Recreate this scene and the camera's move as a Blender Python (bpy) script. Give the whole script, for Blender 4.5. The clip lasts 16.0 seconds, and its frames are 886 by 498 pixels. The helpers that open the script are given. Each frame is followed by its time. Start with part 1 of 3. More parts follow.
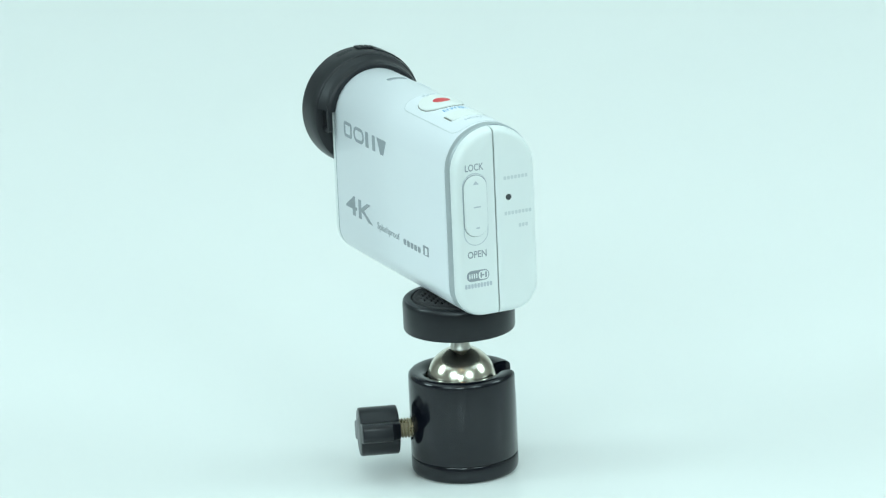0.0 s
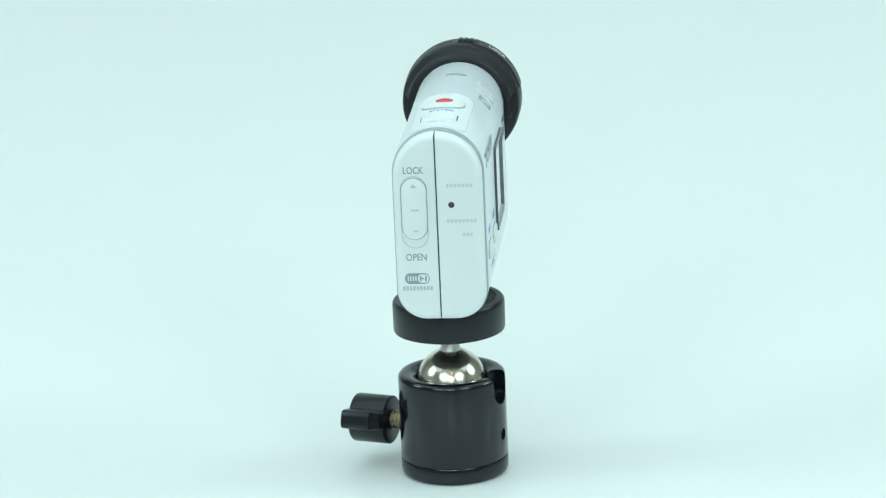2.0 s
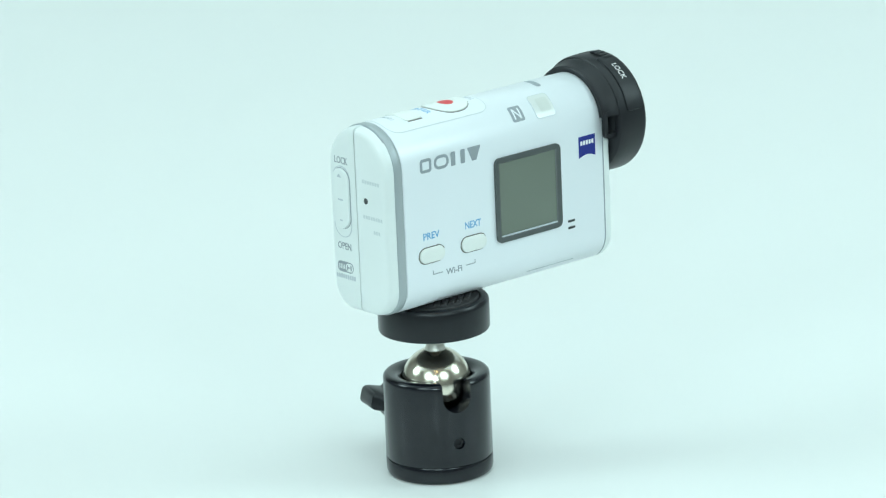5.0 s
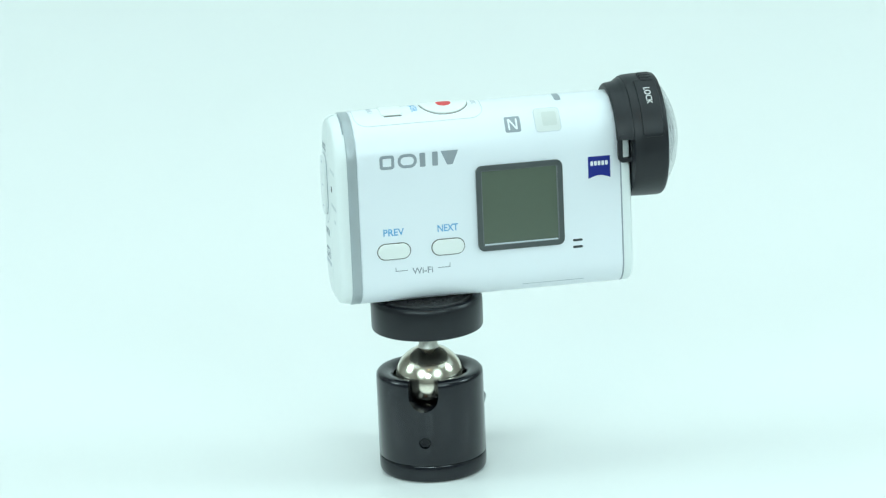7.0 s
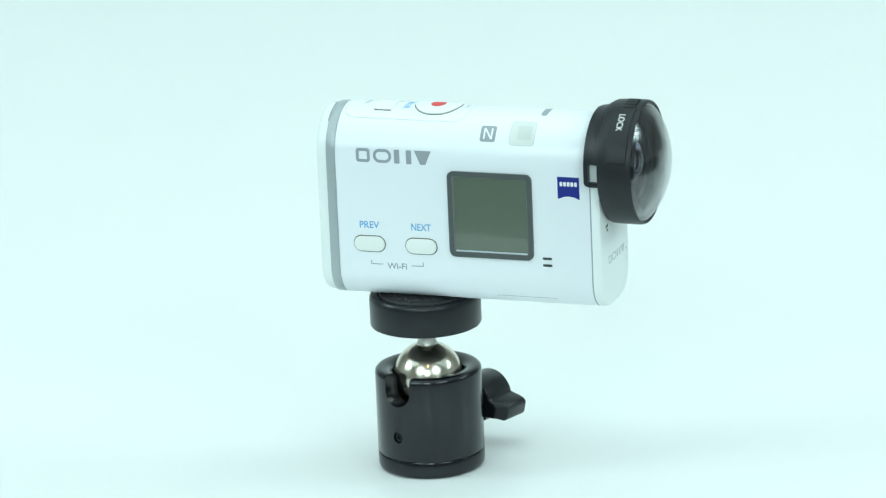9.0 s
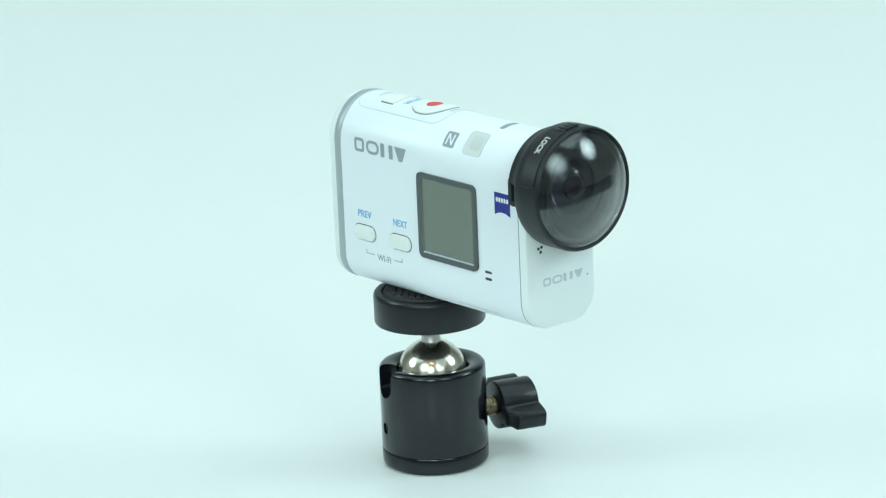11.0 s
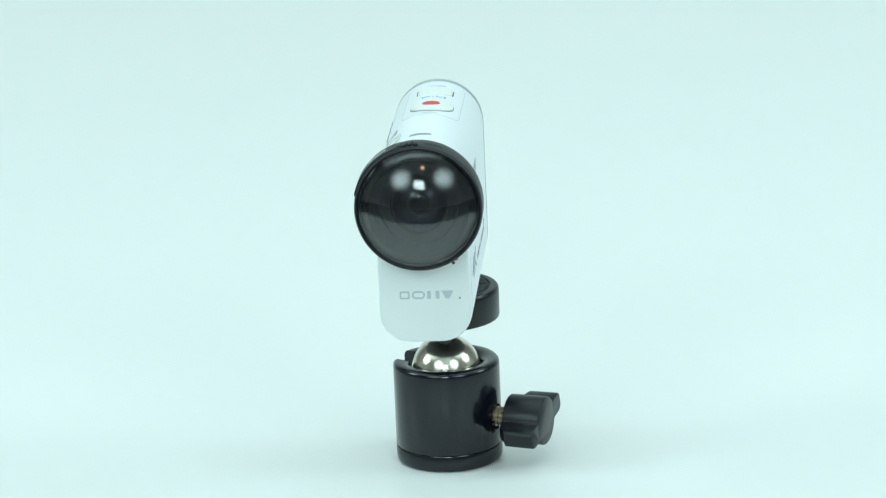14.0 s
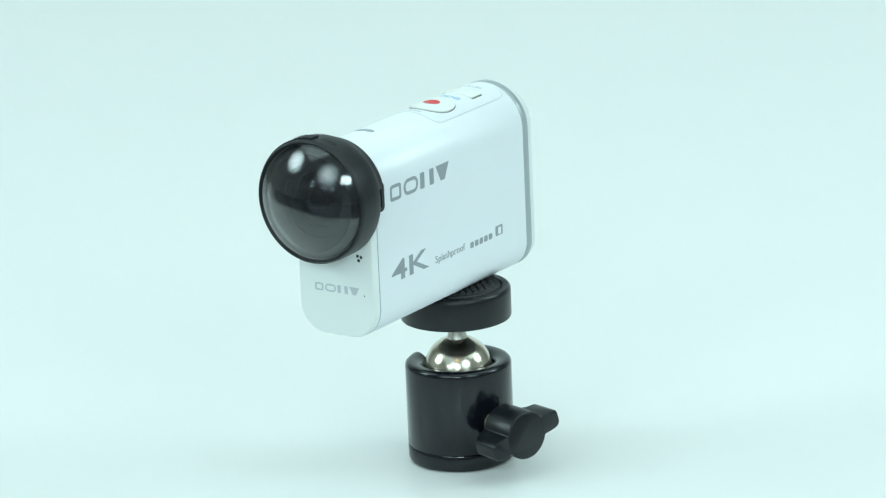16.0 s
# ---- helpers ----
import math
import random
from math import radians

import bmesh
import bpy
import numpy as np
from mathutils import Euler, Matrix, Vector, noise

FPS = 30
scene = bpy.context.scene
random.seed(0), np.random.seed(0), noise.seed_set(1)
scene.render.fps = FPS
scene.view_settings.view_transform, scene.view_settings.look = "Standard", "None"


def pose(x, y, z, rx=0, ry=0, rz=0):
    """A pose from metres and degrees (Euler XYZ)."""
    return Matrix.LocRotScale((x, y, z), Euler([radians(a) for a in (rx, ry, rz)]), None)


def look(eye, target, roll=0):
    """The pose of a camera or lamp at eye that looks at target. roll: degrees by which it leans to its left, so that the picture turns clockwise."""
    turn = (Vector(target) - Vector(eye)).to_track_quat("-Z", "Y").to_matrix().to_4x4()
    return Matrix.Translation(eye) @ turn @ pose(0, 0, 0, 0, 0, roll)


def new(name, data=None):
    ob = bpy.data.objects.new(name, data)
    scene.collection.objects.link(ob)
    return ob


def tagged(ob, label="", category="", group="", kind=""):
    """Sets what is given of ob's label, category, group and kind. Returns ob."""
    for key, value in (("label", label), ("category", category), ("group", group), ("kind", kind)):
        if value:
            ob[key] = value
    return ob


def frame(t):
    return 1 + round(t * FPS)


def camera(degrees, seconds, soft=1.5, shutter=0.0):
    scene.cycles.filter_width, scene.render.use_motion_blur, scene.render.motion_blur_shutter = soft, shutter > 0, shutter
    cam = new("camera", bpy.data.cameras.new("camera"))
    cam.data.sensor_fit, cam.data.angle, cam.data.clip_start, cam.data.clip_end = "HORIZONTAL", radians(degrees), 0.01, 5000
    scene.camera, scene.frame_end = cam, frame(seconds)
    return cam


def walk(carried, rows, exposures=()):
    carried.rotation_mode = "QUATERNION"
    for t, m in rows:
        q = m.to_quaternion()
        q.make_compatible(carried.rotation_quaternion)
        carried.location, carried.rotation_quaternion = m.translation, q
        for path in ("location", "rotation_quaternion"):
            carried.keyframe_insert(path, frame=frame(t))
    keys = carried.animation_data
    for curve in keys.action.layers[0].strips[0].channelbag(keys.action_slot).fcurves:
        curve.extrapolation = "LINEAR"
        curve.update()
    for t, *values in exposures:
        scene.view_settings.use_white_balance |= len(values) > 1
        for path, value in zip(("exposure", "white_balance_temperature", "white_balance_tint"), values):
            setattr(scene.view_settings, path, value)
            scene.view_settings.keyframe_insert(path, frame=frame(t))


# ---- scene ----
MM = 0.001

# camera: a long lens on a tripod, about a metre from the turning product
cam = camera(11.0, 16.0, soft=1.25)
TILT = radians(16.1385)
EYE = Vector((-0.00015, -1.08982, 0.37053))
VIEW = look(EYE, EYE + Vector((0, math.cos(TILT), -math.sin(TILT))), -2.4673)
walk(cam, [(0.0, VIEW), (16.0, VIEW)],
     [(0.0, -1.20), (4.2, -1.21), (6.4, -1.11), (9.2, -1.09), (11.3, -1.21), (16.0, -1.20)])

# world: only a trace of grey light, the room is closed
world = bpy.data.worlds.new("room_world")
world.use_nodes = True
world.node_tree.nodes["Background"].inputs[0].default_value = (0.55, 0.75, 0.74, 1)
world.node_tree.nodes["Background"].inputs[1].default_value = 0.05
scene.world = world


def area_lamp(name, eye, target, sx, sy, watts, colour, shape="RECTANGLE"):
    lamp = bpy.data.lights.new(name, "AREA")
    lamp.shape, lamp.size, lamp.size_y = shape, sx, sy
    lamp.energy, lamp.color = watts, colour
    ob = new(name, lamp)
    ob.matrix_basis = look(eye, target)
    return ob


def soften(lamp):
    """Let a round lamp fade from its hot middle to its rim, as an umbrella does."""
    lamp.use_nodes = True
    nt = lamp.node_tree
    geo, far, fade, power, gain = (nt.nodes.new(k) for k in ("ShaderNodeNewGeometry", "ShaderNodeVectorMath", "ShaderNodeMapRange", "ShaderNodeMath", "ShaderNodeMath"))
    far.operation = "DISTANCE"
    far.inputs[1].default_value = (0.5, 0.5, 0)
    fade.inputs["From Max"].default_value = 0.5
    fade.inputs["To Min"].default_value, fade.inputs["To Max"].default_value = 1.0, 0.0
    power.operation, gain.operation = "POWER", "MULTIPLY"
    power.inputs[1].default_value, gain.inputs[1].default_value = 1.3, 3.7
    flat = nt.nodes.new("ShaderNodeVectorMath")
    flat.operation = "MULTIPLY"
    flat.inputs[1].default_value = (1, 1, 0)
    nt.links.new(geo.outputs["Parametric"], flat.inputs[0])
    nt.links.new(flat.outputs[0], far.inputs[0])
    nt.links.new(far.outputs["Value"], fade.inputs["Value"])
    nt.links.new(fade.outputs["Result"], power.inputs[0])
    nt.links.new(power.outputs[0], gain.inputs[0])
    nt.links.new(gain.outputs[0], nt.nodes["Emission"].inputs["Strength"])


COOL = (0.723, 0.975, 0.99)
# two umbrella lights beside the table and two in front of it; a window and a warm bulb lie behind the camera
AIM = Vector((0, 0.10, 0.05))
# where each one stands, how wide its canopy shines, its watts
UMBRELLAS = [(Vector((side * x, y, z)), wide, watts) for x, y, z, wide, watts in ((1.17, -0.10, 0.70, 0.60, 11), (0.76, -1.33, 0.86, 0.95, 12.5)) for side in (-1, 1)]
for at, wide, watts in UMBRELLAS:
    soften(area_lamp("umbrella_lamp", at, AIM, wide, wide, watts, COOL, "DISK").data)
# added overhead fill without a real fixture; evens the light on board and body
area_lamp("overhead_fill", (0.0, -0.04, 1.55), (0, -0.04, 0), 3.4, 1.8, 56, COOL)
area_lamp("window_light", (-0.2, -2.5, 1.1), (0, 0, 0.1), 0.62, 0.50, 28, (0.725, 0.97, 1.0))
area_lamp("warm_bulb", (0.02, -1.5, 1.5), (0, 0, 0.1), 0.12, 0.12, 1.6, (1.0, 0.5, 0.16), "DISK")


# ---- materials ----
def material(name, colour, rough=0.5, metal=0.0, spec=0.5, vary=0.04, scale=60.0, bump=0.0, bump_scale=900.0, coat=0.0):
    m = bpy.data.materials.new(name)
    m.use_nodes = True
    nt = m.node_tree
    b = nt.nodes["Principled BSDF"]
    b.inputs["Roughness"].default_value = rough
    b.inputs["Metallic"].default_value = metal
    b.inputs["Specular IOR Level"].default_value = spec
    b.inputs["Coat Weight"].default_value = coat
    co = nt.nodes.new("ShaderNodeTexCoord")
    n1 = nt.nodes.new("ShaderNodeTexNoise")
    n1.inputs["Scale"].default_value = scale
    n1.inputs["Detail"].default_value = 5
    nt.links.new(co.outputs["Object"], n1.inputs["Vector"])
    mix = nt.nodes.new("ShaderNodeMix")
    mix.data_type = "RGBA"
    mix.inputs[6].default_value = (*[max(0, c * (1 - vary)) for c in colour], 1)
    mix.inputs[7].default_value = (*[min(1, c * (1 + vary)) for c in colour], 1)
    nt.links.new(n1.outputs["Fac"], mix.inputs[0])
    nt.links.new(mix.outputs[2], b.inputs["Base Color"])
    rr = nt.nodes.new("ShaderNodeMapRange")
    rr.inputs["To Min"].default_value = max(0.02, rough * 0.85)
    rr.inputs["To Max"].default_value = min(1.0, rough * 1.15)
    nt.links.new(n1.outputs["Fac"], rr.inputs["Value"])
    nt.links.new(rr.outputs["Result"], b.inputs["Roughness"])
    if bump:
        n2 = nt.nodes.new("ShaderNodeTexNoise")
        n2.inputs["Scale"].default_value = bump_scale
        n2.inputs["Detail"].default_value = 3
        nt.links.new(co.outputs["Object"], n2.inputs["Vector"])
        bp = nt.nodes.new("ShaderNodeBump")
        bp.inputs["Strength"].default_value = bump
        bp.inputs["Distance"].default_value = 0.0002
        nt.links.new(n2.outputs["Fac"], bp.inputs["Height"])
        nt.links.new(bp.outputs["Normal"], b.inputs["Normal"])
    return m


PAPER = material("white_sweep_board", (0.80, 0.81, 0.80), 0.20, spec=0.10, vary=0.012, scale=6, bump=0.05, bump_scale=300)
PAINT = material("room_paint", (0.74, 0.74, 0.72), 0.8, vary=0.06, scale=2)
WOOD = material("room_floor_wood", (0.30, 0.22, 0.15), 0.5, vary=0.3, scale=4)
WHITE = material("white_plastic", (0.80, 0.83, 0.868), 0.30, vary=0.012, scale=90, bump=0.06)
COVER = material("white_cover_plastic", (0.79, 0.83, 0.825), 0.38, vary=0.012, scale=90, bump=0.06)
CREAM = material("cream_plastic", (0.80, 0.82, 0.795), 0.42, vary=0.02, scale=120)
BAND = material("silver_grey_band", (0.40, 0.44, 0.46), 0.35, metal=0.25, vary=0.05, scale=120)
SEAM = material("dark_seam", (0.05, 0.055, 0.06), 0.7)
PRINT = material("grey_print", (0.30, 0.33, 0.36), 0.5, vary=0.05, scale=400)
FAINT = material("pale_grey_print_and_glint", (0.52, 0.56, 0.60), 0.5, vary=0.03, scale=400)
BLUE = material("blue_print", (0.14, 0.39, 0.65), 0.5, vary=0.05, scale=400)
BADGE = material("deep_blue_badge", (0.006, 0.016, 0.22), 0.35, vary=0.05, scale=300)
RED = material("red_dot_print", (0.72, 0.03, 0.035), 0.4, vary=0.05, scale=300)
BLACK = material("black_satin_plastic", (0.010, 0.011, 0.014), 0.42, spec=0.4, vary=0.2, scale=150, bump=0.12)
GLOSS = material("black_glossy_lacquer", (0.005, 0.006, 0.010), 0.15, vary=0.2, scale=120, bump=0.03, coat=0.0)
SATIN = material("black_satin_lacquer", (0.006, 0.007, 0.010), 0.32, spec=0.4, vary=0.2, scale=120, bump=0.06)
INNER = material("black_lens_barrel", (0.013, 0.013, 0.016), 0.5, spec=0.25, vary=0.2, scale=200)
RUBBER = material("black_rubber", (0.030, 0.030, 0.032), 0.7, vary=0.25, scale=200, bump=0.3)
STEEL = material("polished_steel", (0.78, 0.72, 0.61), 0.19, metal=1.0, vary=0.06, scale=180, bump=0.10)
BRUSHED = material("brushed_steel", (0.86, 0.84, 0.78), 0.42, metal=1.0, vary=0.05, scale=300, bump=0.15)
THREAD = material("zinc_thread", (0.45, 0.39, 0.29), 0.28, metal=1.0, vary=0.12, scale=300)
BEZEL = material("grey_display_bezel", (0.075, 0.085, 0.085), 0.30, vary=0.06, scale=200)
SLOPE = material("grey_bezel_slope", (0.15, 0.165, 0.165), 0.25, vary=0.05, scale=200)
LCD = material("olive_display", (0.105, 0.132, 0.098), 0.14, vary=0.05, scale=60, coat=1.0)
EMBOSS = material("embossed_grey", (0.62, 0.67, 0.68), 0.5, vary=0.02, scale=300)
GAP = material("brown_shadow_gap", (0.10, 0.085, 0.07), 0.7)
TABLE = material("dark_table_top", (0.035, 0.033, 0.03), 0.6, vary=0.2, scale=8)
SENSOR = material("frosted_window", (0.68, 0.70, 0.68), 0.25, vary=0.05, scale=200)
CORE = material("frosted_window_core", (0.58, 0.60, 0.57), 0.3, vary=0.05, scale=200)
LABEL_WHITE = material("white_print", (0.80, 0.80, 0.80), 0.5, vary=0.02, scale=400)


def glass(name, ior, tint, rough=0.015):
    m = bpy.data.materials.new(name)
    m.use_nodes = True
    b = m.node_tree.nodes["Principled BSDF"]
    b.inputs["Base Color"].default_value = (*tint, 1)
    b.inputs["Transmission Weight"].default_value = 1.0
    b.inputs["Roughness"].default_value = rough
    b.inputs["IOR"].default_value = ior
    return m


def thin_glass(name, rough):
    """Clear thin shell: see-through, with a gloss that grows towards its edge."""
    m = bpy.data.materials.new(name)
    m.use_nodes = True
    nt = m.node_tree
    nt.nodes.remove(nt.nodes["Principled BSDF"])
    clear, gloss, mix = (nt.nodes.new(k) for k in ("ShaderNodeBsdfTransparent", "ShaderNodeBsdfGlossy", "ShaderNodeMixShader"))
    clear.inputs["Color"].default_value = (0.94, 0.95, 0.96, 1)
    gloss.inputs["Roughness"].default_value = rough
    weight = nt.nodes.new("ShaderNodeLayerWeight")
    weight.inputs["Blend"].default_value = 0.5
    power, line = nt.nodes.new("ShaderNodeMath"), nt.nodes.new("ShaderNodeMath")
    power.operation, line.operation = "POWER", "MULTIPLY_ADD"
    power.inputs[1].default_value = 3.2
    line.inputs[1].default_value, line.inputs[2].default_value = 0.88, 0.05
    nt.links.new(weight.outputs["Facing"], power.inputs[0])
    nt.links.new(power.outputs[0], line.inputs[0])
    nt.links.new(line.outputs[0], mix.inputs[0])
    nt.links.new(clear.outputs[0], mix.inputs[1])
    nt.links.new(gloss.outputs[0], mix.inputs[2])
    nt.links.new(mix.outputs[0], nt.nodes["Material Output"].inputs["Surface"])
    return m


DOME = thin_glass("clear_dome_glass", 0.05)
LENS = glass("coated_lens_glass", 1.35, (0.30, 0.30, 0.42), 0.06)


# ---- mesh helpers, in millimetres ----
def mesh_of(name, bm, mat, smooth=True):
    bmesh.ops.recalc_face_normals(bm, faces=bm.faces)
    bmesh.ops.scale(bm, vec=(MM, MM, MM), verts=bm.verts)
    me = bpy.data.meshes.new(name)
    bm.to_mesh(me)
    bm.free()
    me.materials.append(mat)
    if smooth:
        me.polygons.foreach_set("use_smooth", [True] * len(me.polygons))
        me.set_sharp_from_angle(angle=radians(38))
    return me


def part(name, bm, mat, parent, label="", smooth=True):
    ob = new(name, mesh_of(name, bm, mat, smooth))
    ob.parent = parent
    return tagged(ob, label)


def structure(name, bm, mat, label, category):
    ob = new(name, mesh_of(name, bm, mat))
    return tagged(ob, label, category, kind="structure")


def box(x0, y0, z0, x1, y1, z1, bevel=0.0, segments=2, bm=None):
    """An axis-aligned block with rounded edges."""
    own = bmesh.new()
    bmesh.ops.create_cube(own, size=1)
    for v in own.verts:
        v.co = ((x0 + x1) / 2 + v.co.x * (x1 - x0), (y0 + y1) / 2 + v.co.y * (y1 - y0), (z0 + z1) / 2 + v.co.z * (z1 - z0))
    if bevel:
        bmesh.ops.bevel(own, geom=own.edges[:], offset=bevel, segments=segments, affect="EDGES", profile=0.5)
    return merge(bm, own)


def merge(bm, own):
    if bm is None:
        return own
    me = bpy.data.meshes.new("join")
    own.to_mesh(me)
    own.free()
    bm.from_mesh(me)
    bpy.data.meshes.remove(me)
    return bm


def lathe(rows, n=64, closed=True, bm=None):
    """Turn rows of (radius, height) round the z axis."""
    own = bmesh.new()
    rings = []
    for r, z in rows:
        if r < 1e-6:
            rings.append([own.verts.new((0, 0, z))])
        else:
            rings.append([own.verts.new((r * math.cos(2 * math.pi * k / n), r * math.sin(2 * math.pi * k / n), z)) for k in range(n)])
    for a, b in zip(rings, rings[1:]):
        for k in range(n):
            j = (k + 1) % n
            if len(a) == 1 and len(b) == 1:
                continue
            if len(a) == 1:
                own.faces.new((a[0], b[j], b[k]))
            elif len(b) == 1:
                own.faces.new((a[k], a[j], b[0]))
            else:
                own.faces.new((a[k], a[j], b[j], b[k]))
    if closed:
        for ring in (rings[0], rings[-1]):
            if len(ring) > 1:
                own.faces.new(ring)
    return merge(bm, own)


def moved(bm, m):
    bmesh.ops.transform(bm, matrix=m, verts=bm.verts)
    return bm


def loft(rings, caps=True, bm=None):
    """Join rings of points (same count each) into one skin."""
    own = bmesh.new()
    made = [[own.verts.new(p) for p in ring] for ring in rings]
    n = len(made[0])
    for a, b in zip(made, made[1:]):
        for k in range(n):
            j = (k + 1) % n
            own.faces.new((a[k], a[j], b[j], b[k]))
    if caps:
        own.faces.new(made[0])
        own.faces.new(made[-1])
    return merge(bm, own)


def arc(cx, cy, r, a0, a1, n):
    return [(cx + r * math.cos(radians(a0 + (a1 - a0) * k / n)), cy + r * math.sin(radians(a0 + (a1 - a0) * k / n))) for k in range(n + 1)]


HALF, TALL, TOPC, CORNER = 11.05, 47.5, 36.15, 7.4
SHIFT = 0.3


def profile(inset=0.0, drop=0.0):
    """The body's outline across its length: round top, flat belly with round corners."""
    r = HALF - inset
    c = max(CORNER - inset, 0.5)
    pts = arc(0, TOPC, r, 0, 180, 36)
    pts += arc(-(HALF - CORNER), CORNER + drop, c, 180, 270, 14)
    pts += arc(HALF - CORNER, CORNER + drop, c, 270, 360, 14)
    return pts


def rounded(w, h, r, n=6):
    """A rounded rectangle about the origin."""
    r = min(r, w / 2 - 1e-4, h / 2 - 1e-4)
    return (arc(w / 2 - r, h / 2 - r, r, 0, 90, n) + arc(-w / 2 + r, h / 2 - r, r, 90, 180, n)
            + arc(-w / 2 + r, -h / 2 + r, r, 180, 270, n) + arc(w / 2 - r, -h / 2 + r, r, 270, 360, n))


def slab(outline, depth, edge=0.0):
    """A flat plate of that outline, from height 0 to depth, with a small rounded rim."""
    cx = sum(p[0] for p in outline) / len(outline)
    cy = sum(p[1] for p in outline) / len(outline)
    ext = max(max(abs(p[0] - cx) for p in outline), 1e-6), max(max(abs(p[1] - cy) for p in outline), 1e-6)

    def ring(inset, z):
        return [(cx + (x - cx) * (1 - inset / ext[0]), cy + (y - cy) * (1 - inset / ext[1]), z) for x, y in outline]
    rings = [ring(0, 0), ring(0, depth - edge)]
    if edge:
        rings += [ring(edge * 0.3, depth - edge * 0.3), ring(edge, depth)]
    return loft(rings)


def frame_slab(w, h, r, border, depth):
    """A rounded rectangular rim with an opening."""
    o, i = rounded(w, h, r), rounded(w - 2 * border, h - 2 * border, max(r - border, 0.25))
    rings = [[(x, y, 0) for x, y in o], [(x, y, depth) for x, y in o], [(x, y, depth) for x, y in i], [(x, y, 0) for x, y in i]]
    return loft(rings + [rings[0]], caps=False)


def writing(text, height, width=None, extrude=0.03, weight=0.006):
    """Letters lying flat, centred, from the built-in font, scaled to that cap height and width."""
    curve = bpy.data.curves.new("writing", "FONT")
    curve.body, curve.align_x, curve.align_y, curve.resolution_u, curve.extrude, curve.offset = text, "LEFT", "BOTTOM", 3, extrude, weight
    ob = bpy.data.objects.new("writing", curve)
    scene.collection.objects.link(ob)
    me = bpy.data.meshes.new_from_object(ob.evaluated_get(bpy.context.evaluated_depsgraph_get()))
    bpy.data.objects.remove(ob)
    bm = bmesh.new()
    bm.from_mesh(me)
    bpy.data.meshes.remove(me)
    xs, ys = [v.co.x for v in bm.verts], [v.co.y for v in bm.verts]
    k = height / (max(ys) - min(ys))
    kx = width / (max(xs) - min(xs)) if width else k
    for v in bm.verts:
        v.co = ((v.co.x - (min(xs) + max(xs)) / 2) * kx, (v.co.y - (min(ys) + max(ys)) / 2) * k, v.co.z)
    return bm


def on_right(bm, f, z, out=0.0):
    """Lay a flat piece (its x forward, its y up) on the display side."""
    return moved(bm, Matrix(((1, 0, 0, f), (0, 0, -1, -HALF - out), (0, 1, 0, z), (0, 0, 0, 1))))


def on_left(bm, f, z, out=0.0):
    """Lay a flat piece (its x backward, its y up) on the plain side."""
    return moved(bm, Matrix(((-1, 0, 0, f), (0, 0, 1, HALF + out), (0, 1, 0, z), (0, 0, 0, 1))))


def on_back(bm, y, z, out=0.0):
    """Lay a flat piece (its x to the display side, its y up) on the rear cover."""
    return moved(bm, Matrix(((0, 0, -1, -out), (-1, 0, 0, y + SHIFT), (0, 1, 0, z), (0, 0, 0, 1))))


def on_front(bm, y, z, f=73.0, out=0.0):
    return moved(bm, Matrix(((0, 0, 1, f + out), (1, 0, 0, y + SHIFT), (0, 1, 0, z), (0, 0, 0, 1))))


def on_top(bm, f, y, out=0.0, turn=-90):
    """Bend a flat piece over the round top; turn -90: read from behind."""
    moved(bm, pose(0, 0, 0, 0, 0, turn))
    for v in bm.verts:
        a = (y + SHIFT + v.co.y) / HALF
        r = HALF + out + v.co.z
        v.co = (f + v.co.x, r * math.sin(a), TOPC + r * math.cos(a))
    return bm


def sliced(bm, step):
    """Cut a flat piece into strips so that it can be bent."""
    for axis in ((1, 0, 0), (0, 1, 0)):
        vals = [v.co.dot(Vector(axis)) for v in bm.verts]
        p = min(vals) + step
        while p < max(vals):
            bmesh.ops.bisect_plane(bm, geom=bm.verts[:] + bm.edges[:] + bm.faces[:], plane_co=Vector(axis) * p, plane_no=axis)
            p += step
    return bm


LOW = -0.5


